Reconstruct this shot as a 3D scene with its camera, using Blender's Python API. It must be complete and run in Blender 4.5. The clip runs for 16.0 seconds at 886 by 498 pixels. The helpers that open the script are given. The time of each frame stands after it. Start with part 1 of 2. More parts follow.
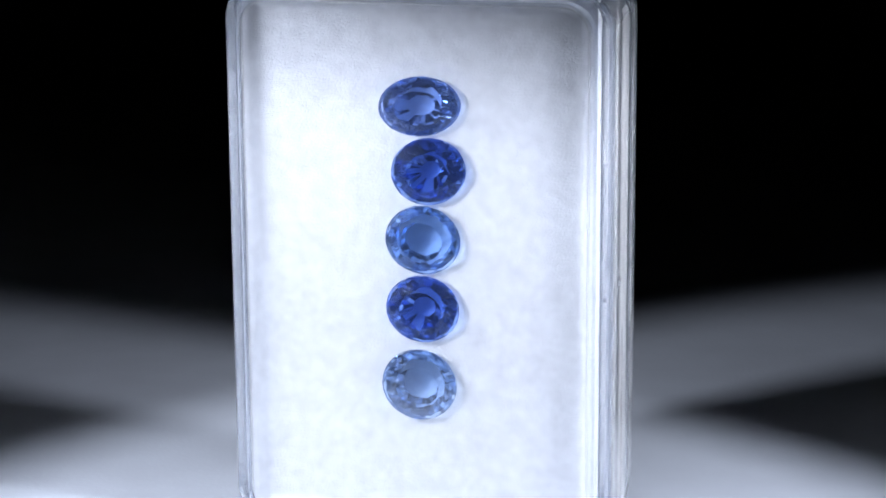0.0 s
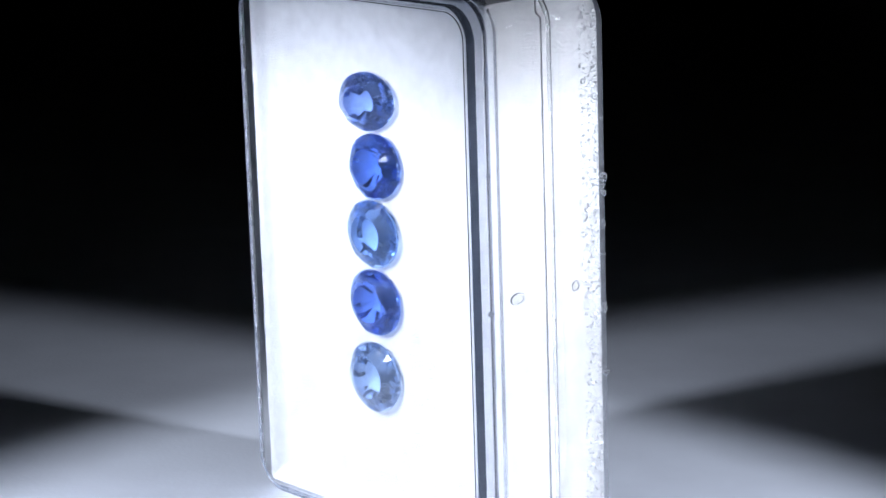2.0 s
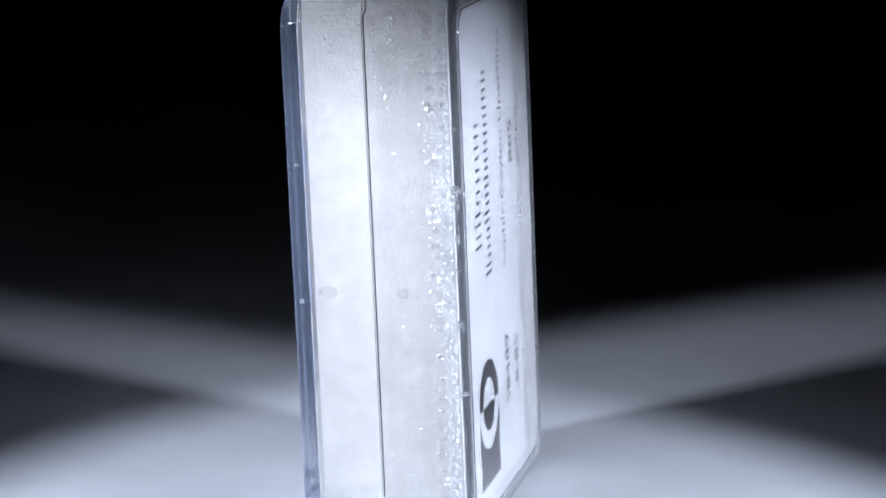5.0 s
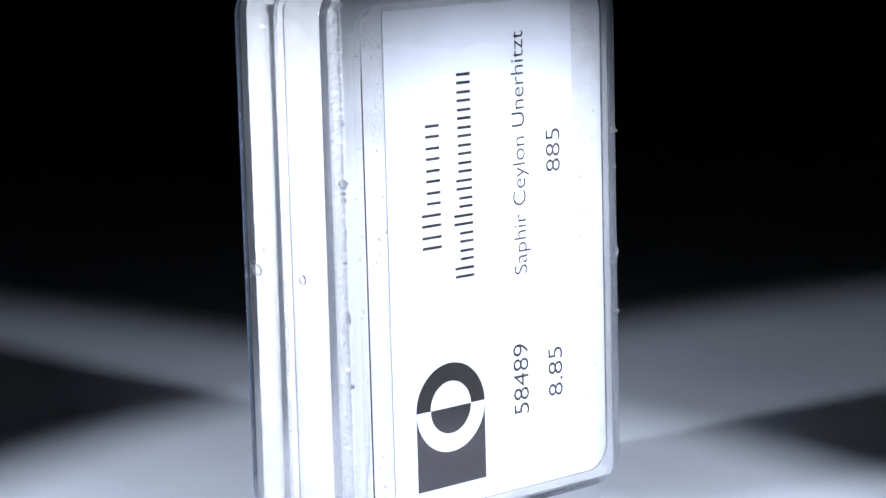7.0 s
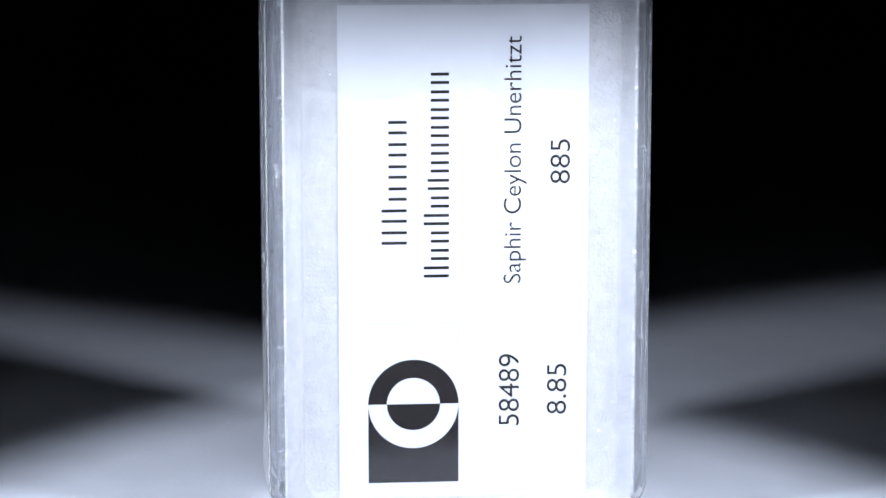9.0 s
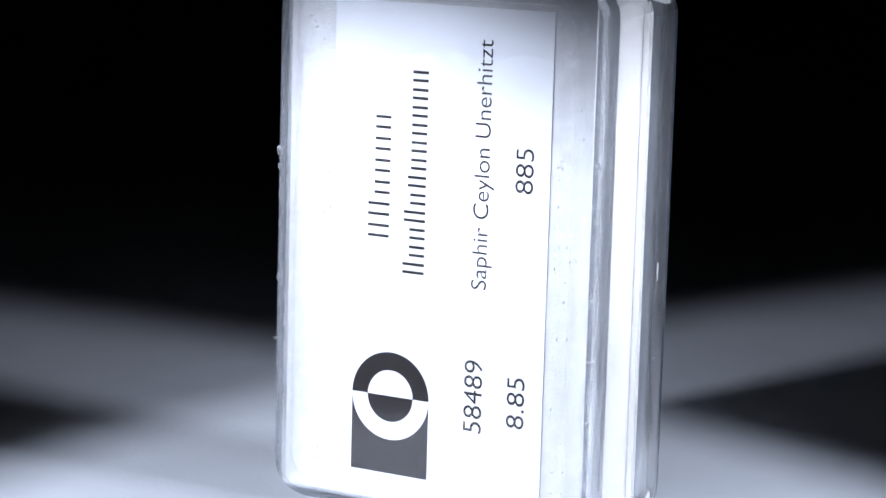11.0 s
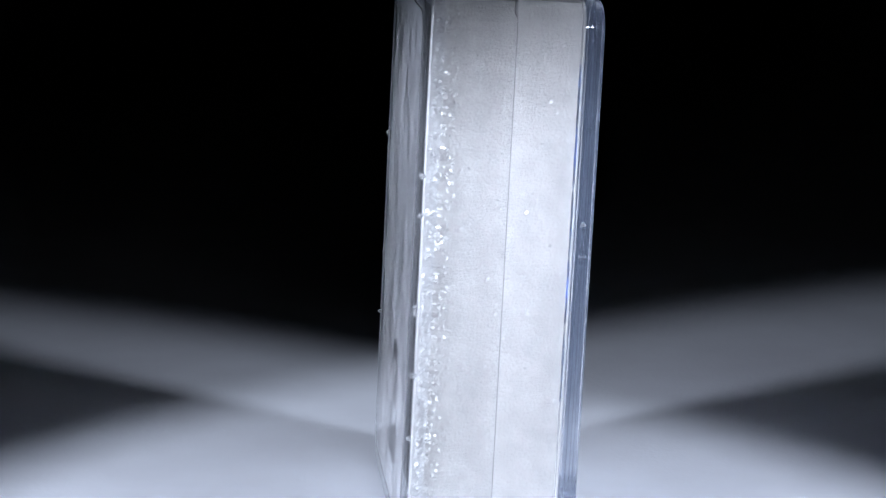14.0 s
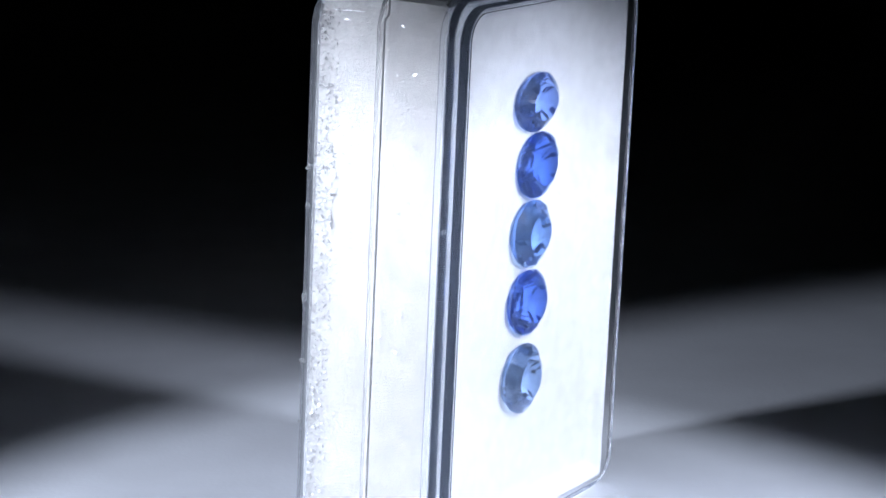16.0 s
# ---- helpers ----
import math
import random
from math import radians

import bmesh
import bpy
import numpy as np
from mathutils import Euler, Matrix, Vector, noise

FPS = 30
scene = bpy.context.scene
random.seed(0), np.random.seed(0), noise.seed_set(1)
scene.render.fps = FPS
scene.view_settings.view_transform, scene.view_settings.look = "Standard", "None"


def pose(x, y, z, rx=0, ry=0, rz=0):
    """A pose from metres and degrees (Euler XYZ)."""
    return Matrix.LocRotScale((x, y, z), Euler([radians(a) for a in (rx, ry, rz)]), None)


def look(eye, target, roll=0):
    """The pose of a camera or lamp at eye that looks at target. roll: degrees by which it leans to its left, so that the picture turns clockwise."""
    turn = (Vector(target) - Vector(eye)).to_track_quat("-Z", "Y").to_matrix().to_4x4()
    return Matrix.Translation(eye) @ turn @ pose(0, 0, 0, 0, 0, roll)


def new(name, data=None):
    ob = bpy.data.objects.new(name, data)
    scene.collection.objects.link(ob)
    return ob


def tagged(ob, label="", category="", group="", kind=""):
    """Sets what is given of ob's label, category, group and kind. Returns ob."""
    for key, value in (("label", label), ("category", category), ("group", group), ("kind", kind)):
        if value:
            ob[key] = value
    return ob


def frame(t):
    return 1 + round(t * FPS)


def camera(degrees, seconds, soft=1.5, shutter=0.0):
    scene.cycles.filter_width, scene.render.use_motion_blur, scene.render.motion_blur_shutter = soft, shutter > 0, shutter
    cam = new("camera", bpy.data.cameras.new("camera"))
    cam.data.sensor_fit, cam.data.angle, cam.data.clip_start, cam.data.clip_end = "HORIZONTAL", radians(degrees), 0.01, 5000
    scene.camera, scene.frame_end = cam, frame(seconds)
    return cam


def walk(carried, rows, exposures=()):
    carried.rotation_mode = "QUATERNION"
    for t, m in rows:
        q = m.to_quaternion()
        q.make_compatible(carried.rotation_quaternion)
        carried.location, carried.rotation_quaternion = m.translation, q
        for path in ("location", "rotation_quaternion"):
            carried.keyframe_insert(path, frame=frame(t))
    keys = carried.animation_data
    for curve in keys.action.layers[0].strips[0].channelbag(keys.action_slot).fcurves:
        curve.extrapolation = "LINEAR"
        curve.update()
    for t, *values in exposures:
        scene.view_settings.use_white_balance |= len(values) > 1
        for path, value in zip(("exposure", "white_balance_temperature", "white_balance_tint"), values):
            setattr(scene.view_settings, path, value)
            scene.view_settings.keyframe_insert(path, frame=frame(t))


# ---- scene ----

MM = 0.001
LIFT = 27.45 * MM            # height of the box's middle over the table
LEAN = 2.63                  # the drafted end of the lid stands flat, so the box leans
TURN0, RATE = -12.98, -17.964  # heading at the start, degrees a second

# ---- camera: fixed, a close view ----
cam = camera(20.0, 16.0)
EYE = (-0.59 * MM, -247.0 * MM, 50.8 * MM + LIFT)
AIM = (EYE[0], 0.0, EYE[2] - 0.247 * math.tan(radians(11.62)))
walk(cam, [(0, look(EYE, AIM, 0.25)), (16, look(EYE, AIM, 0.25))])

# ---- light: two small snooted lamps low on both sides, a dark room ----
world = bpy.data.worlds.new("dark_room")
scene.world = world
world.use_nodes = True
world.node_tree.nodes["Background"].inputs[0].default_value = (0.5, 0.6, 1.0, 1)
world.node_tree.nodes["Background"].inputs[1].default_value = 0.004


def spot(name, eye, target, watts, cone, blend, radius, color):
    d = bpy.data.lights.new(name, "SPOT")
    d.energy, d.spot_size, d.spot_blend, d.shadow_soft_size, d.color = watts, radians(cone), blend, radius, color
    ob = new(name, d)
    ob.matrix_world = look(eye, target)
    return ob


COOL = (0.755, 0.832, 1.0)
spot("lamp_left", (-0.1125, -0.0650, 0.0750), (0.006, 0.0035, -0.003), 0.84, 38.3, 0.20, 0.009, COOL)
spot("lamp_right", (0.1125, -0.0650, 0.0750), (-0.006, -0.003, -0.003), 0.83, 38.3, 0.20, 0.009, COOL)



# ---- materials ----
def material(name):
    m = bpy.data.materials.new(name)
    m.use_nodes = True
    nt = m.node_tree
    return m, nt, nt.nodes["Principled BSDF"]


def node(nt, kind, **inputs):
    n = nt.nodes.new(kind)
    for k, v in inputs.items():
        n.inputs[k.replace("_", " ")].default_value = v
    return n


def wire(nt, a, out, b, inp):
    nt.links.new(a.outputs[out], b.inputs[inp])


def coords(nt):
    return nt.nodes.new("ShaderNodeTexCoord")


def ramp(nt, stops):
    r = nt.nodes.new("ShaderNodeValToRGB")
    r.color_ramp.elements[0].position, r.color_ramp.elements[0].color = stops[0]
    r.color_ramp.elements[1].position, r.color_ramp.elements[1].color = stops[1]
    return r


def grey(v, a=1):
    return (v, v, v, a)


def mat_table():
    m, nt, p = material("white_table")
    tc = coords(nt)
    n1 = node(nt, "ShaderNodeTexNoise", Scale=60.0, Detail=4.0)
    n2 = node(nt, "ShaderNodeTexNoise", Scale=1500.0, Detail=3.0)
    r = ramp(nt, [(0.3, (0.75, 0.77, 0.82, 1)), (0.7, (0.83, 0.855, 0.91, 1))])
    b = node(nt, "ShaderNodeBump", Strength=0.15, Distance=0.0002)
    wire(nt, tc, "Object", n1, "Vector"), wire(nt, tc, "Object", n2, "Vector")
    wire(nt, n1, "Fac", r, "Fac"), wire(nt, r, "Color", p, "Base Color")
    wire(nt, n2, "Fac", b, "Height"), wire(nt, b, "Normal", p, "Normal")
    p.inputs["Roughness"].default_value = 0.6
    return m


def mat_plain(name, color, rough=0.6, scale=900.0, vary=0.12):
    m, nt, p = material(name)
    tc = coords(nt)
    n1 = node(nt, "ShaderNodeTexNoise", Scale=scale, Detail=4.0)
    r = ramp(nt, [(0.3, (*[c * (1 - vary) for c in color], 1)), (0.7, (*color, 1))])
    wire(nt, tc, "Object", n1, "Vector"), wire(nt, n1, "Fac", r, "Fac")
    wire(nt, r, "Color", p, "Base Color")
    p.inputs["Roughness"].default_value = rough
    return m


def mat_plastic(name, haze, tint, haze_color, open_share=0.0):
    """Clear polystyrene: refraction, faint flow lines, a little dust and haze; the haze colour also stands in for light
    caught in the edges.
    """
    m, nt, p = material(name)
    tc = coords(nt)
    n1 = node(nt, "ShaderNodeTexNoise", Scale=120.0, Detail=2.0)
    b = node(nt, "ShaderNodeBump", Strength=0.08, Distance=0.0003)
    wire(nt, tc, "Object", n1, "Vector"), wire(nt, n1, "Fac", b, "Height"), wire(nt, b, "Normal", p, "Normal")
    p.inputs["Base Color"].default_value = (*tint, 1)
    p.inputs["Transmission Weight"].default_value = 1.0
    p.inputs["IOR"].default_value = 1.49
    p.inputs["Roughness"].default_value = 0.015
    n2 = node(nt, "ShaderNodeTexNoise", Scale=2200.0, Detail=2.0)
    haze_share = ramp(nt, [(0.35, grey(haze * 0.8)), (0.85, grey(haze * 1.5))])
    d = node(nt, "ShaderNodeBsdfDiffuse", Color=(*haze_color, 1))
    mix = nt.nodes.new("ShaderNodeMixShader")
    wire(nt, tc, "Object", n2, "Vector"), wire(nt, n2, "Fac", haze_share, "Fac"), wire(nt, haze_share, "Color", mix, 0)
    glow = node(nt, "ShaderNodeBsdfTranslucent", Color=(0.70, 0.78, 0.94, 1))
    both = node(nt, "ShaderNodeMixShader", Fac=0.35)
    wire(nt, d, "BSDF", both, 1), wire(nt, glow, "BSDF", both, 2)
    wire(nt, both, "Shader", mix, 2)
    if open_share:                           # part of the light goes straight on through the thin edge
        thin = node(nt, "ShaderNodeBsdfTransparent", Color=(*tint, 1))
        edge = node(nt, "ShaderNodeMixShader", Fac=open_share)
        wire(nt, p, "BSDF", edge, 1), wire(nt, thin, "BSDF", edge, 2), wire(nt, edge, "Shader", mix, 1)
    else:
        wire(nt, p, "BSDF", mix, 1)
    wire(nt, mix, "Shader", nt.nodes["Material Output"], "Surface")
    return m


def mat_foam(name, cells, low=0.62, high=0.70):
    """White closed-cell foam: soft mottling and the relief of small cells."""
    m, nt, p = material(name)
    tc = coords(nt)
    n1 = node(nt, "ShaderNodeTexNoise", Scale=520.0, Detail=8.0, Roughness=0.75)
    n2 = node(nt, "ShaderNodeTexNoise", Scale=3800.0, Detail=4.0)
    v = node(nt, "ShaderNodeTexVoronoi", Scale=3400.0)
    r = ramp(nt, [(0.3, (low, low, low * 1.01, 1)), (0.7, (high, high, high, 1))])
    b = node(nt, "ShaderNodeBump", Strength=0.24, Distance=0.0003)
    b2 = node(nt, "ShaderNodeBump", Strength=cells, Distance=0.0004)
    b2.invert = True
    for n in (n1, n2, v):
        wire(nt, tc, "Object", n, "Vector")
    wire(nt, n1, "Fac", r, "Fac"), wire(nt, r, "Color", p, "Base Color")
    wire(nt, n2, "Fac", b, "Height"), wire(nt, v, "Distance", b2, "Height")
    wire(nt, b, "Normal", b2, "Normal"), wire(nt, b2, "Normal", p, "Normal")
    p.inputs["Roughness"].default_value = 0.45
    return m


def mat_gem(name, color, open_share):
    """Sapphire: strong refraction, blue body with slight zoning and silk; open_share of the light goes straight on."""
    m, nt, p = material(name)
    tc = coords(nt)
    n1 = node(nt, "ShaderNodeTexNoise", Scale=420.0, Detail=3.0)
    r = ramp(nt, [(0.35, (*[c * 0.88 for c in color], 1)), (0.65, (*color, 1))])
    g = node(nt, "ShaderNodeBsdfGlass", IOR=1.77, Roughness=0.0)
    wire(nt, tc, "Object", n1, "Vector"), wire(nt, n1, "Fac", r, "Fac"), wire(nt, r, "Color", g, "Color")
    silk = node(nt, "ShaderNodeBsdfDiffuse", Color=(*[c ** 1.4 for c in color], 1))
    mix = node(nt, "ShaderNodeMixShader", Fac=0.015)
    polish = node(nt, "ShaderNodeBsdfGlossy", Roughness=0.12)
    mix0 = node(nt, "ShaderNodeMixShader", Fac=0.015)
    wire(nt, g, "BSDF", mix0, 1), wire(nt, polish, "BSDF", mix0, 2)
    clear = node(nt, "ShaderNodeBsdfTransparent", Color=(*[c ** 0.6 for c in color], 1))
    mix2 = node(nt, "ShaderNodeMixShader", Fac=open_share)
    wire(nt, mix0, "Shader", mix, 1), wire(nt, silk, "BSDF", mix, 2)
    wire(nt, mix, "Shader", mix2, 1), wire(nt, clear, "BSDF", mix2, 2)
    wire(nt, mix2, "Shader", nt.nodes["Material Output"], "Surface")
    return m


TABLE = mat_table()
DARK = mat_plain("black_cloth", (0.012, 0.012, 0.014), 0.9)
PLASTIC = mat_plastic("drafted_plastic", 0.05, (0.908, 0.898, 0.878), (0.82, 0.83, 0.84))
# rims: the stronger haze, blue on the lid, paints in light caught in the edge
EDGE = mat_plastic("edge_plastic", 0.13, (0.95, 0.96, 0.985), (0.55, 0.68, 0.96), 0.3)
EDGE_CLEAR = mat_plastic("clear_edge_plastic", 0.12, (0.96, 0.965, 0.97), (0.88, 0.89, 0.91), 0.6)
WINDOW = mat_plastic("clear_plastic", 0.004, (0.945, 0.955, 0.975), (0.76, 0.81, 0.91))
FOAM_SOFT = mat_foam("soft_foam", 0.06, 0.49, 0.65)
FOAM_CELL = mat_foam("cell_foam", 0.10, 0.46, 0.62)
# whiter than the foam, so that the added flakes stand out as glints
GLINT = mat_plain("glint_white", (0.95, 0.96, 0.97), 0.25, 1500.0, 0.06)
GLINT.node_tree.nodes["Principled BSDF"].inputs["Metallic"].default_value = 0.3
PAPER = mat_plain("white_card", (0.73, 0.74, 0.76), 0.55, 500.0, 0.03)
INK = mat_plain("black_ink", (0.016, 0.012, 0.011), 0.75, 2500.0, 0.4)
INK.node_tree.nodes["Principled BSDF"].inputs["Specular IOR Level"].default_value = 0.2


# ---- mesh helpers ----
def finish(name, bm, mat, smooth=False, turned=True):
    if turned:
        bmesh.ops.recalc_face_normals(bm, faces=bm.faces)
    me = bpy.data.meshes.new(name)
    bm.to_mesh(me)
    bm.free()
    me.materials.append(mat)
    if smooth:
        me.shade_smooth()
        me.set_sharp_from_angle(angle=radians(38))
    return new(name, me)


def part(name, bm, mat, parent, label="", smooth=False, turned=True):
    ob = finish(name, bm, mat, smooth, turned)
    ob.parent = parent
    return tagged(ob, label)


STEPS = 12


def outline(hw, hh, r, steps=STEPS):
    """A rounded rectangle in x and z, anticlockwise."""
    pts = []
    for cx, cz, a0 in ((hw - r, hh - r, 0), (-hw + r, hh - r, 90), (-hw + r, -hh + r, 180), (hw - r, -hh + r, 270)):
        for i in range(steps):
            a = radians(a0 + 90 * i / (steps - 1))
            pts.append((cx + r * math.cos(a), cz + r * math.sin(a)))
    return pts


def loft(rings, cx=0.0, cz=0.0):
    """A closed solid from rings (half width, half height, corner, depth) in millimetres; both ends are capped."""
    bm = bmesh.new()
    loops = []
    for hw, hh, r, y in rings:
        loops.append([bm.verts.new(((x + cx) * MM, y * MM, (z + cz) * MM)) for x, z in outline(hw, hh, r)])
    for a, b in zip(loops, loops[1:]):
        n = len(a)
        for i in range(n):
            bm.faces.new((a[i], a[(i + 1) % n], b[(i + 1) % n], b[i]))
    bm.faces.new(loops[0])
    bm.faces.new(loops[-1])
    return bm


# ---- the place ----
def slab(name, x0, x1, y0, y1, z0, z1, mat, label, category):
    bm = bmesh.new()
    bmesh.ops.create_cube(bm, size=1)
    for v in bm.verts:
        v.co = ((x0 if v.co.x < 0 else x1), (y0 if v.co.y < 0 else y1), (z0 if v.co.z < 0 else z1))
    return tagged(finish(name, bm, mat), label, category, kind="structure")


slab("floor", -0.9, 0.9, -0.9, 0.9, -0.02, 0.0, TABLE, "matt white table top lit by two crossing beams", "table top")
slab("wall_back", -0.9, 0.9, 0.9, 0.92, -0.02, 0.9, DARK, "black cloth backdrop in the dark", "backdrop")
slab("wall_left", -0.92, -0.9, -0.9, 0.9, -0.02, 0.9, DARK, "black cloth side wall in the dark", "wall")
slab("wall_right", 0.9, 0.92, -0.9, 0.9, -0.02, 0.9, DARK, "black cloth side wall in the dark", "wall")
slab("wall_front", -0.9, 0.9, -0.92, -0.9, -0.02, 0.9, DARK, "black cloth wall behind the camera", "wall")
slab("ceiling", -0.92, 0.92, -0.92, 0.92, 0.9, 0.92, DARK, "black cloth ceiling in the dark", "ceiling")

# ---- the box: a lid and a tray of clear plastic ----
CX, CZ = -0.75, 0.5          # middle of the box across and up
SEAM = -3.05
turning = []


def thing(name, label, category, group=""):
    ob = new(name)
    ob.empty_display_size = 0.01
    turning.append(ob)
    return tagged(ob, label, category, group)


box = thing("gem_box", "clear plastic display box standing on its end, slightly chipped", "box")


CAVITY_LID = [(17.6, 26.6, 2.2, 6.45), (17.68, 26.68, 2.25, 6.42), (17.72, 26.72, 2.3, 6.3), (17.75, 26.85, 2.3, 5.6), (18.2, 27.2, 2.8, 0.03)]
WALL_LID = [(19.42, 27.8, 4.0, 0.03), (19.47, 27.85, 4.0, 0.12), (19.1, 27.62, 3.9, 6.05), (19.03, 27.58, 3.88, 6.2), (18.93, 27.5, 3.85, 6.28)]
RIM_LID = [(18.74, 27.36, 3.75, 6.32), (18.66, 27.3, 3.7, 6.4), (18.56, 27.22, 3.7, 7.3), (18.5, 27.17, 3.68, 7.4), (18.38, 27.08, 3.6, 7.44), (17.46, 26.52, 3.3, 7.56),
           (17.42, 26.5, 3.28, 7.62), (17.36, 26.46, 3.26, 8.22), (17.3, 26.4, 3.2, 8.34), (17.2, 26.3, 3.1, 8.4), (17.1, 26.2, 2.9, 8.41), (16.98, 26.1, 2.7, 8.4)]
GROOVE_LID = [(16.91, 26.05, 2.65, 8.3), (16.8, 25.95, 2.6, 8.3), (16.72, 25.88, 2.55, 8.38)]
CAVITY_TRAY = [(17.4, 26.3, 2.0, 7.72), (17.5, 26.4, 2.1, 7.68), (17.55, 26.5, 2.2, 7.5), (17.65, 26.6, 2.3, 6.2), (18.2, 27.2, 2.8, 0.03)]
WALL_TRAY = [(19.42, 27.8, 4.0, 0.03), (19.47, 27.85, 4.0, 0.12), (19.05, 27.6, 3.9, 6.25), (18.97, 27.55, 3.88, 6.42), (18.85, 27.45, 3.85, 6.5)]
RIM_TRAY = [(18.42, 27.2, 3.7, 6.56), (18.3, 27.1, 3.65, 6.68), (18.15, 27.0, 3.6, 7.8), (18.05, 26.93, 3.55, 8.0), (17.85, 26.78, 3.45, 8.17), (17.55, 26.55, 3.3, 8.27),
            (17.2, 26.3, 3.1, 8.3), (15.95, 25.2, 2.7, 8.29)]
GROOVE_TRAY = [(15.85, 25.12, 2.65, 8.17), (15.67, 24.96, 2.55, 8.17), (15.57, 24.88, 2.5, 8.28)]


def shell(name, seam, s, cavity, wall, rim, groove, edge_mat, label):
    """One half: a hollow inside, drafted walls, a bevelled shoulder, a raised rim and a window with a fine groove."""
    rows = cavity + wall + rim + groove
    bm = loft([(hw, hh, r, seam + s * k) for hw, hh, r, k in rows], CX, CZ)
    bmesh.ops.recalc_face_normals(bm, faces=bm.faces)
    edge = bm.copy()
    first, last = 4 * STEPS * (len(cavity) + len(wall) - 1), 4 * STEPS * (len(rows) - 3)
    for mesh, keep in ((bm, False), (edge, True)):
        mesh.faces.ensure_lookup_table()
        faces = list(mesh.faces)
        faces[-1].material_index = faces[-2].material_index = 1       # the window is clearer than the walls
        ring_faces = set(faces[first:last])
        bmesh.ops.delete(mesh, geom=[f for f in faces if (f in ring_faces) != keep], context="FACES")
    half = part(name, bm, PLASTIC, box, label, True, False)
    half.data.materials.append(WINDOW)
    for f in half.data.polygons:
        f.use_smooth = f.material_index == 0
    part("rim", edge, edge_mat, half, "bevelled rim of clear plastic round the window", True, False)
    return half


lid = shell("lid", SEAM, -1, CAVITY_LID, WALL_LID, RIM_LID, GROOVE_LID, EDGE, "clear plastic lid with a flat window")
tray = shell("tray", SEAM, 1, CAVITY_TRAY, WALL_TRAY, RIM_TRAY, GROOVE_TRAY, EDGE_CLEAR, "clear plastic tray with chipped edges")


def lump(x, y, z, sx, sy, sz, seed):
    """A small irregular burr of plastic."""
    rnd = random.Random(seed)
    bm = bmesh.new()
    bmesh.ops.create_icosphere(bm, subdivisions=2, radius=0.62)
    for v in bm.verts:
        k = 1 + rnd.uniform(-0.5, 0.45)
        v.co = Vector(((x + v.co.x * sx * k) * MM, (y + v.co.y * sy * k) * MM, (z + v.co.z * sz * k) * MM))
    return bm


for i, (x, y, z, sx, sy, sz, at) in enumerate([
        (17.2, 4.9, 9.0, 0.6, 0.7, 0.7, tray), (17.15, 4.8, 8.1, 0.4, 0.6, 0.35, tray), (17.2, 4.95, 7.4, 0.35, 0.5, 0.4, tray), (17.2, 4.95, -10.5, 0.5, 0.7, 0.35, tray),
        (17.15, 4.8, 1.4, 0.3, 0.5, 0.2, tray), (17.15, 4.9, -4.0, 0.2, 0.5, 0.9, tray), (17.15, 4.9, 4.3, 0.2, 0.4, 0.7, tray),
        (-18.75, 4.8, 10.6, 0.6, 0.5, 0.5, tray), (-18.75, 4.9, -2.2, 0.45, 0.4, 0.95, tray), (-18.75, 4.8, -8.4, 0.55, 0.6, 0.4, tray), (-18.7, 4.9, 6.8, 0.3, 0.4, 0.4, tray),
        (-18.75, 4.9, -14.5, 0.3, 0.4, 0.3, tray), (17.1, 4.9, 14.6, 0.25, 0.4, 0.3, tray),
        (-19.1, -10.3, 6.5, 0.35, 0.4, 0.35, lid), (17.6, -10.3, -1.6, 0.4, 0.5, 0.4, lid), (17.6, -10.2, 11.5, 0.3, 0.4, 0.25, lid)]):
    part("burr", lump(x, y, z, sx, sy, sz, i), PLASTIC, at, "small burr of clear plastic")


def ring(x, y, z, ry, rz, thick):
    """A gate mark: a low oval ring on the side wall."""
    bm = bmesh.new()
    n, loops = 24, []
    for dx, k in ((0.0, 1.25), (thick, 1.08), (thick, 0.85), (0.02, 0.7)):
        loops.append([bm.verts.new(((x + dx) * MM, (y + ry * k * math.cos(2 * math.pi * i / n)) * MM, (z + rz * k * math.sin(2 * math.pi * i / n)) * MM)) for i in range(n)])
    for a, b in zip(loops, loops[1:]):
        for i in range(n):
            bm.faces.new((a[i], a[(i + 1) % n], b[(i + 1) % n], b[i]))
    bm.faces.new(loops[-1])
    bm.faces.new(loops[0])
    return bm


part("gate_mark", ring(18.44, -7.6, -0.5, 0.8, 0.5, 0.12), PLASTIC, lid, "small oval moulding mark")
part("gate_mark", ring(18.52, -0.2, -0.6, 0.45, 0.45, 0.09), PLASTIC, tray, "small round moulding mark")
for ob in (lid, tray, *lid.children, *tray.children):
    ob.visible_shadow = False


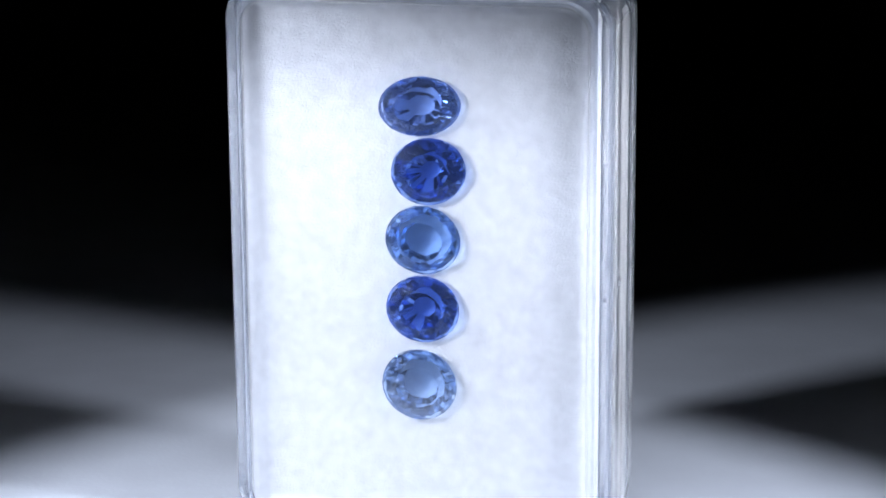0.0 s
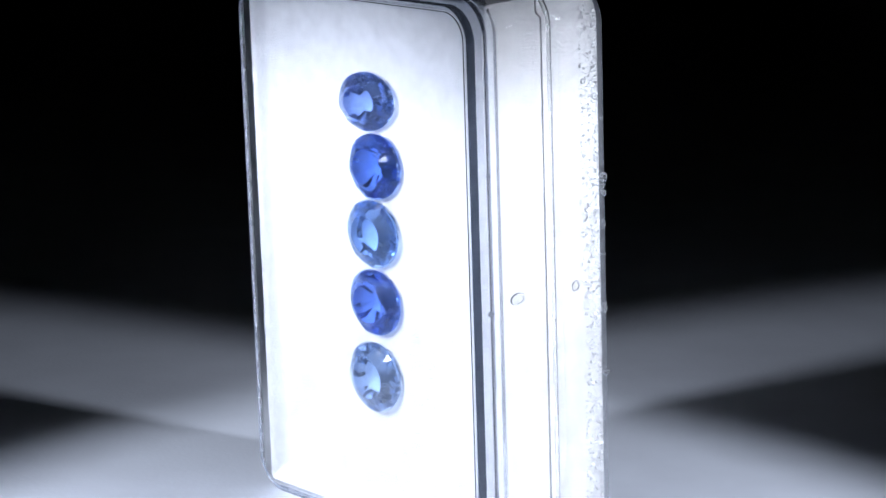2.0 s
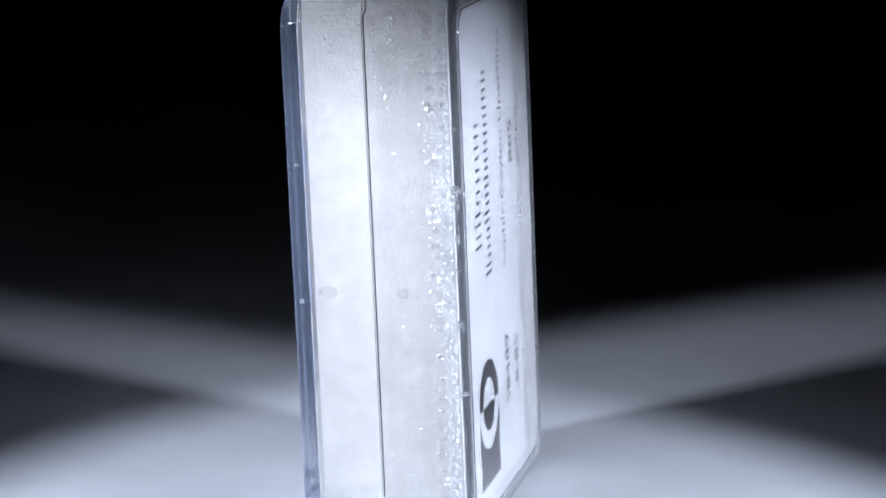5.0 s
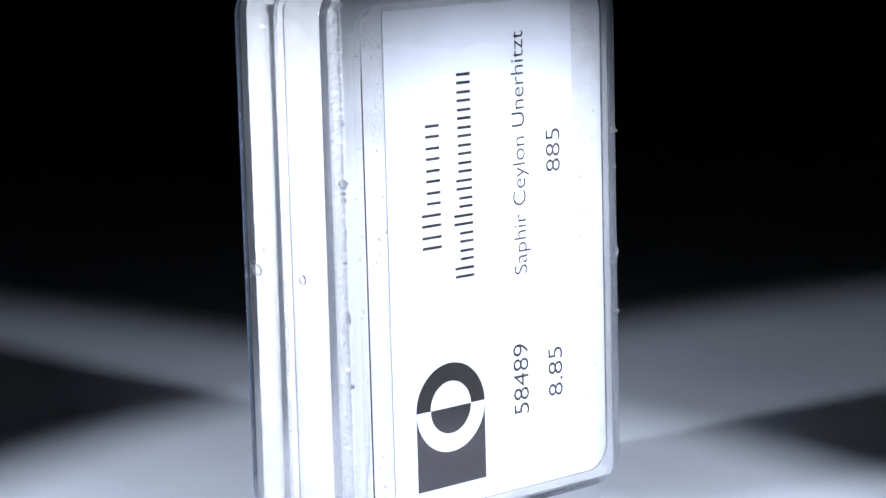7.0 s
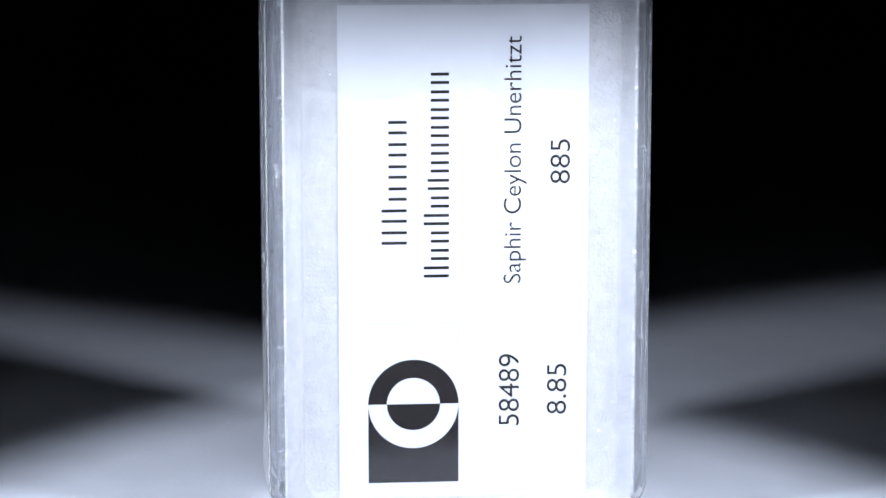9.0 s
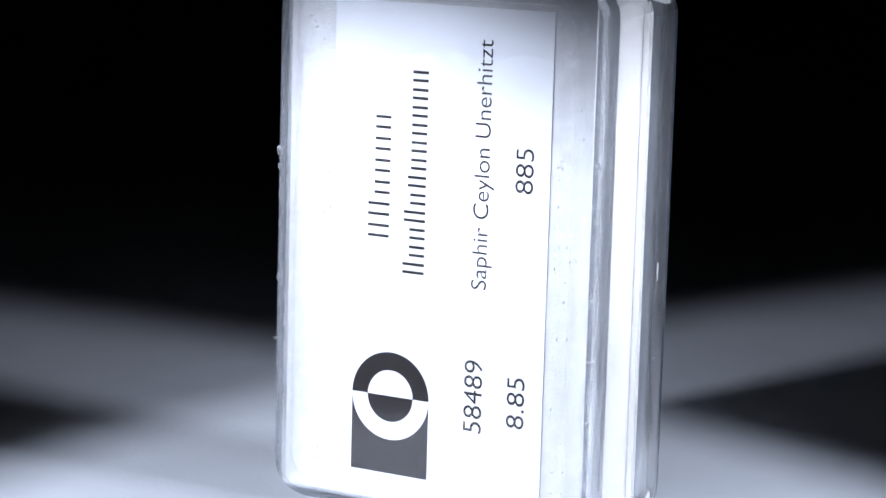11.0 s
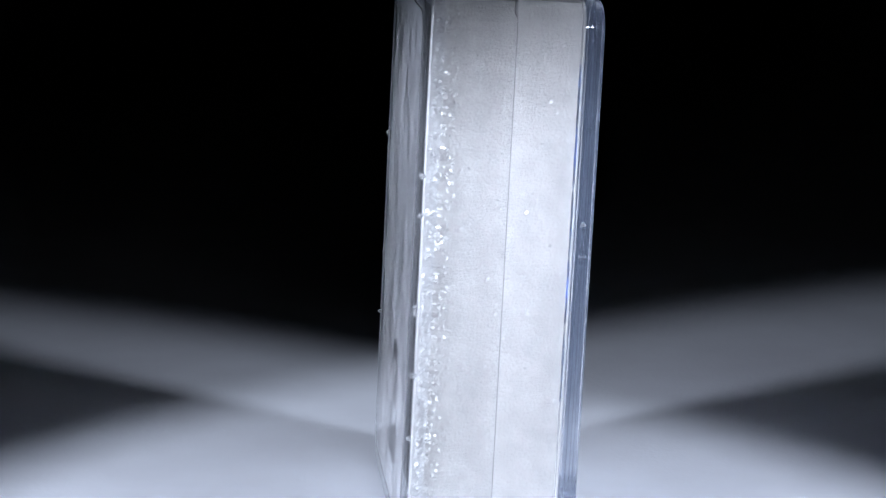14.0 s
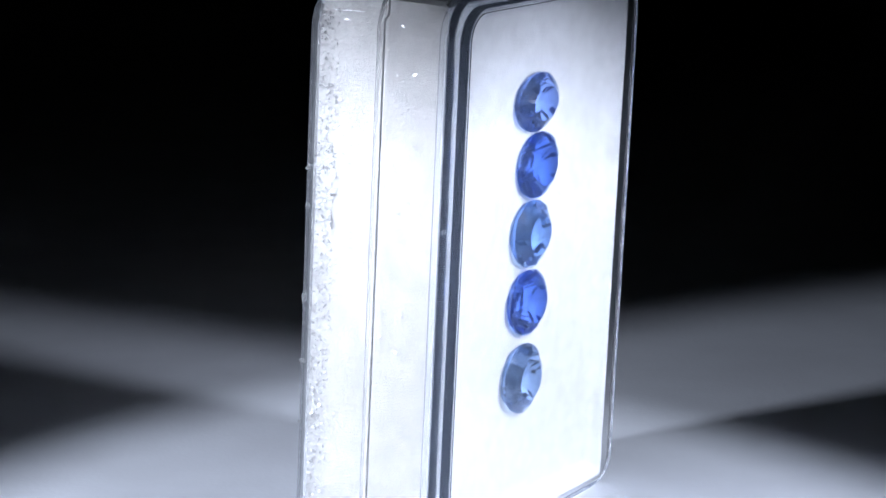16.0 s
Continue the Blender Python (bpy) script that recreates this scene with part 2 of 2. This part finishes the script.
# ---- foam pads ----
def pad(hw, hh, y0, y1, nx, nz, rough, dents=(), seed=0, lip=0.0):
    """A cut block of foam, front at y1, with an uneven skin and dents."""
    bm = bmesh.new()
    ny = max(3, int(abs(y1 - y0) / 0.5))
    nodes = {}

    def vert(i, j, k):
        key = (i, j, k)
        if key not in nodes:
            x, z = hw * (2 * i / nx - 1), hh * (2 * j / nz - 1)
            rim = min(hw - abs(x), hh - abs(z))
            y = y0 + (y1 - y0 + math.copysign(lip, y1 - y0) * math.exp(-(rim / 0.9) ** 2)) * k / ny
            q = Vector((x, y, z)) * 1.1 + Vector((seed * 17.0, 0, 0))
            w = noise.noise_vector(q) * rough + noise.noise_vector(q * 3.1) * rough * 0.6
            if k == ny:
                for dx, dz, a, b, deep in dents:
                    e = math.hypot((x - dx) / a, (z - dz) / b)
                    if e < 1.0:
                        w.y += deep * (1 - e ** 2) ** 0.6 * (1 if y0 > y1 else -1)
            nodes[key] = bm.verts.new(((x + CX + w.x) * MM, (y + w.y) * MM, (z + CZ + w.z) * MM))
        return nodes[key]

    def sheet(a, b, at):
        for i in range(a):
            for j in range(b):
                bm.faces.new((at(i, j), at(i + 1, j), at(i + 1, j + 1), at(i, j + 1)))

    for k in (0, ny):
        sheet(nx, nz, lambda i, j: vert(i, j, k))
    for i0 in (0, nx):
        sheet(nz, ny, lambda j, k: vert(i0, j, k))
    for j0 in (0, nz):
        sheet(nx, ny, lambda i, k: vert(i, j0, k))
    return bm


# gems: middle x, z; half width, half height; turn; two blues
GEMS = [(-0.72, 16.25, 4.05, 2.90, 5), (0.11, 9.92, 3.72, 3.28, 12), (-0.49, 3.12, 3.72, 3.38, -8),
        (-0.57, -3.80, 3.66, 3.32, -5), (-0.94, -11.50, 3.75, 3.55, -12)]
GIRDLE = -8.38
PAD_FRONT = -7.85
dents = [(x - CX, z - CZ, a * 0.86, b * 0.86, 2.7) for x, z, a, b, _ in GEMS]

front_pad = finish("foam_pad", pad(17.2, 26.3, SEAM - 0.08, PAD_FRONT, 120, 176, 0.035, dents, 1, 1.2), FOAM_SOFT, True)
tagged(front_pad, "soft white foam pad under the blue stones", "foam pad")
back_pad = finish("foam_pad", pad(17.25, 26.2, SEAM + 0.08, 3.83, 80, 112, 0.03, (), 2, 0.6), FOAM_CELL, True)
tagged(back_pad, "coarse glittering white foam pad behind the card", "foam pad")
turning += [front_pad, back_pad]


def flakes(count, seed):
    """Added glints of the foam cells on the cut sides and the margins of a pad: tiny bent near-white flakes, denser
    along the outer edge.
    """
    rnd = random.Random(seed)
    bm = bmesh.new()
    for _ in range(count):
        side = rnd.random()
        loose = rnd.random() < 0.12                        # single flakes that lie flat on the side
        y = rnd.uniform(SEAM + 0.3, 3.7) if loose else 4.2 - 2.3 * rnd.random() ** 1.8
        if loose and rnd.random() < 0.35:
            y = rnd.uniform(-8.6, SEAM - 0.3)
        if side < 0.70:                                    # the two long sides
            c = Vector((rnd.choice((-1, 1)) * (17.3 + 0.2 * rnd.random()), y, rnd.uniform(-25, 25)))
        elif side < 0.80:                                  # the margins beside the card
            c = Vector((rnd.choice((rnd.uniform(-17, -13.1), rnd.uniform(11.9, 17))), 3.86, rnd.uniform(-25, 25)))
        else:                                              # top and bottom
            c = Vector((rnd.uniform(-17, 17), y, rnd.choice((-26.24, 26.24))))
        size = 0.05 + 0.2 * rnd.random() ** 2.5
        wild = 0.35 if loose else 3.14
        turn = Euler((rnd.uniform(-wild, wild), math.pi / 2 + rnd.uniform(-wild, wild), 0)).to_matrix() @ Euler((0, 0, rnd.uniform(0, 6.28))).to_matrix()
        pts = [turn @ Vector(p) * size for p in ((-1, 0, 0), (0.2, -0.8, 0.1), (1, 0.1, 0), (-0.1, 0.9, 0.15))]
        a, b, d, e = [bm.verts.new((c + p + Vector((CX, 0, CZ))) * MM) for p in pts]
        bm.faces.new((a, b, d)), bm.faces.new((a, d, e))
    return bm


tagged(part("cell_flakes", flakes(8500, 5), GLINT, back_pad, "near-white flakes standing in for glints of the foam cells", turned=False), kind="stuff")


# ---- the stones ----
def cut(a, b, table, crown, depth, culet, sides, seed):
    """A faceted oval: table, crown of two rows, girdle, pavilion of three rows, broad flat culet. y points to the back."""
    rnd = random.Random(seed)
    bm = bmesh.new()
    profile = [(table, -crown, 0), (0.5 * (table + 1) + 0.02, -crown * 0.55, 0.5), (1.0, -0.13, 0), (1.0, 0.10, 0),
               (0.86, depth * 0.30, 0.5), (0.62, depth * 0.66, 0), (culet, depth, 0.5)]
    rows = []
    for f, y, off in profile:
        row = []
        for i in range(sides):
            t = 2 * math.pi * (i + off) / sides
            j = 1 + (0 if f == 1.0 else rnd.uniform(-0.02, 0.02) * (3.0 if y > 0.2 else 1.0))
            row.append(bm.verts.new((a * f * j * math.cos(t) * MM, (y + (0 if f == table else rnd.uniform(-0.09, 0.09) * (0 if f == culet else 2.4 if y > 0.2 else 1.0))) * MM, b * f * j * math.sin(t) * MM)))
        rows.append(row)
    bm.faces.new(rows[0])
    for k in range(len(rows) - 1):
        u, v = rows[k], rows[k + 1]
        for i in range(sides):
            j = (i + 1) % sides
            if k == 2:
                bm.faces.new((u[i], u[j], v[j], v[i]))
            elif profile[k][2] == 0:
                bm.faces.new((u[i], u[j], v[i])), bm.faces.new((u[j], v[j], v[i]))
            else:
                bm.faces.new((u[i], u[j], v[j])), bm.faces.new((u[i], v[j], v[i]))
    bm.faces.new(rows[-1])
    return bm


BLUES = [(0.64, 0.76, 1.0), (0.42, 0.58, 0.92), (0.63, 0.78, 1.0), (0.49, 0.65, 0.99), (0.73, 0.84, 1.0)]
CULETS = [0.34, 0.26, 0.50, 0.30, 0.46]
DEPTHS = [2.2, 2.6, 2.1, 2.6, 2.1]
LABELS = ["wide oval cornflower blue sapphire on white foam", "dark royal blue oval sapphire on white foam",
          "bright blue oval sapphire with a pale table", "deep blue oval sapphire on white foam",
          "pale blue nearly round sapphire on white foam"]
for k, (x, z, a, b, turn) in enumerate(GEMS):
    sides = (26, 24, 26, 24, 28)[k]
    bm = cut(a, b, 0.57, 1.05, DEPTHS[k], CULETS[k], sides, k + 3)
    bmesh.ops.transform(bm, matrix=pose(x * MM, GIRDLE * MM, z * MM) @ pose(0, 0, 0, 0, -turn, 0), verts=bm.verts)
    bmesh.ops.recalc_face_normals(bm, faces=bm.faces)
    girdle = bm.copy()
    # faces run table, upper crown, lower crown, girdle, pavilion
    for mesh, upper in ((bm, True), (girdle, False)):
        mesh.faces.ensure_lookup_table()
        faces = list(mesh.faces)
        rim = faces[1 + 4 * sides:1 + 7 * sides]
        bmesh.ops.delete(mesh, geom=rim if upper else [f for f in faces if f not in set(rim)], context="FACES")
    gem = finish("sapphire", bm, mat_gem("pavilion_%s" % "abcde"[k], BLUES[k], 0.0), turned=False)
    gem.visible_shadow = False
    part("girdle", girdle, mat_gem("girdle_%s" % "abcde"[k], BLUES[k], 0.15), gem, "girdle and upper pavilion facets", turned=False)
    tagged(gem, LABELS[k], "gemstone", "row of five sapphires")
    turning.append(gem)

# ---- the card ----
CARD_Y = 3.94
card = thing("label_card", "white paper card printed in black with a round emblem", "label")


def sheet_block(x0, x1, z0, z1, y0, y1):
    bm = bmesh.new()
    bmesh.ops.create_cube(bm, size=1)
    for v in bm.verts:
        v.co = ((x0 if v.co.x < 0 else x1) * MM, (y0 if v.co.y < 0 else y1) * MM, (z0 if v.co.z < 0 else z1) * MM)
    return bm


part("paper", sheet_block(-13.4, 11.3, -24.4, 24.7, CARD_Y - 0.09, CARD_Y), PAPER, card)
INK_Y = CARD_Y + 0.012


def flat(polys):
    """Flat printed shapes: outlines in x and z, a hair thick."""
    bm = bmesh.new()
    for pts in polys:
        f = bm.faces.new([bm.verts.new((x * MM, INK_Y * MM, z * MM)) for x, z in pts])
        top = bmesh.ops.extrude_face_region(bm, geom=[f])
        for v in top["geom"]:
            if isinstance(v, bmesh.types.BMVert):
                v.co.y += 0.01 * MM
    return bm


def arc(cx, cz, r, a0, a1, n=40):
    return [(cx + r * math.cos(radians(a0 + (a1 - a0) * i / n)), cz + r * math.sin(radians(a0 + (a1 - a0) * i / n))) for i in range(n + 1)]


ex, ez, eo, ei = 3.93, -14.9, 4.5, 2.65
upper = arc(ex, ez, eo, 0, 180) + arc(ex, ez, ei, 180, 0)
inner = arc(ex, ez, ei, 180, 360)
left_leg = [(ex - eo, -22.9)] + [(ex, -22.9)] + arc(ex, ez, eo, 270, 180)
right_leg = [(ex, -22.9), (ex + eo, -22.9)] + arc(ex, ez, eo, 360, 270)
part("emblem", flat([upper, inner, left_leg, right_leg]), INK, card, "black and white ring emblem")


FAINT = mat_plain("pale_ink", (0.50, 0.49, 0.50), 0.5, 2500.0, 0.3)
part("printed_line", flat([[(8.45, -6.72), (3.2, -6.72), (3.2, -6.66), (8.45, -6.66)], [(1.6, -6.72), (-0.57, -6.72), (-0.57, -6.66), (1.6, -6.66)],
                           [(-0.57, -6.66), (-0.57, -10.2), (-0.52, -10.2), (-0.52, -6.66)]]), FAINT, card, "faint grey printed line")


def writing(name, text, x_base, z_start, length, height, parent):
    """Text that reads upwards, its letters standing towards +x, stretched to its length."""
    cu = bpy.data.curves.new(name, "FONT")
    cu.body, cu.size, cu.extrude, cu.offset = text, 1.0, 0.0, -0.004
    tmp = bpy.data.objects.new(name, cu)
    scene.collection.objects.link(tmp)
    me = bpy.data.meshes.new_from_object(tmp.evaluated_get(bpy.context.evaluated_depsgraph_get()))
    bpy.data.objects.remove(tmp)
    me.name = name
    xs = [v.co.x for v in me.vertices]
    lo, wide = min(xs), max(xs) - min(xs)
    cap = 0.70
    for v in me.vertices:
        u, w = (v.co.x - lo) / wide * length, v.co.y / cap * height
        v.co = ((x_base + w) * MM, INK_Y * MM, (z_start + u) * MM)
    me.materials.clear()
    me.materials.append(INK)
    ob = new(name, me)
    ob.parent = parent
    return ob


writing("writing", "Saphir Ceylon Unerhitzt", -6.75, -2.85, 24.5, 1.75, card)
writing("writing", "885", -11.6, 7.05, 4.4, 2.0, card)
writing("writing", "58489", -6.65, -17.3, 7.3, 2.1, card)
writing("writing", "8.85", -11.4, -16.2, 5.1, 2.0, card)


def bars(x_base, z0, z1, heights, tall):
    """Plain thin bars, two for each letter."""
    step = (z1 - z0) / len(heights)
    polys = []
    for i, h in enumerate(heights):
        for k in (0.08, 0.55):
            a, b = z0 + step * (i + k), z0 + step * (i + k) + 0.30
            polys.append([(x_base, a), (x_base, b), (x_base + tall * h, b), (x_base + tall * h, a)])
    return flat(polys)


part("printed_bars", bars(4.55, 1.0, 14.1, (1, 1, .72, .72, .72, .72), 2.5), INK, card, "black printed bars")
part("printed_bars", bars(0.38, -2.3, 18.6, (1, .72, .72, 1, .72, .85, .72, .72, .72, .72, .72, .72), 2.5), INK, card, "black printed bars")


def motions():
    rows = [(t * 0.5, pose(0, 0, LIFT, 0, 0, TURN0 + RATE * t * 0.5) @ pose(0, 0, 0, LEAN, 0, 0)) for t in range(33)]
    for ob in turning:
        walk(ob, rows)


motions()
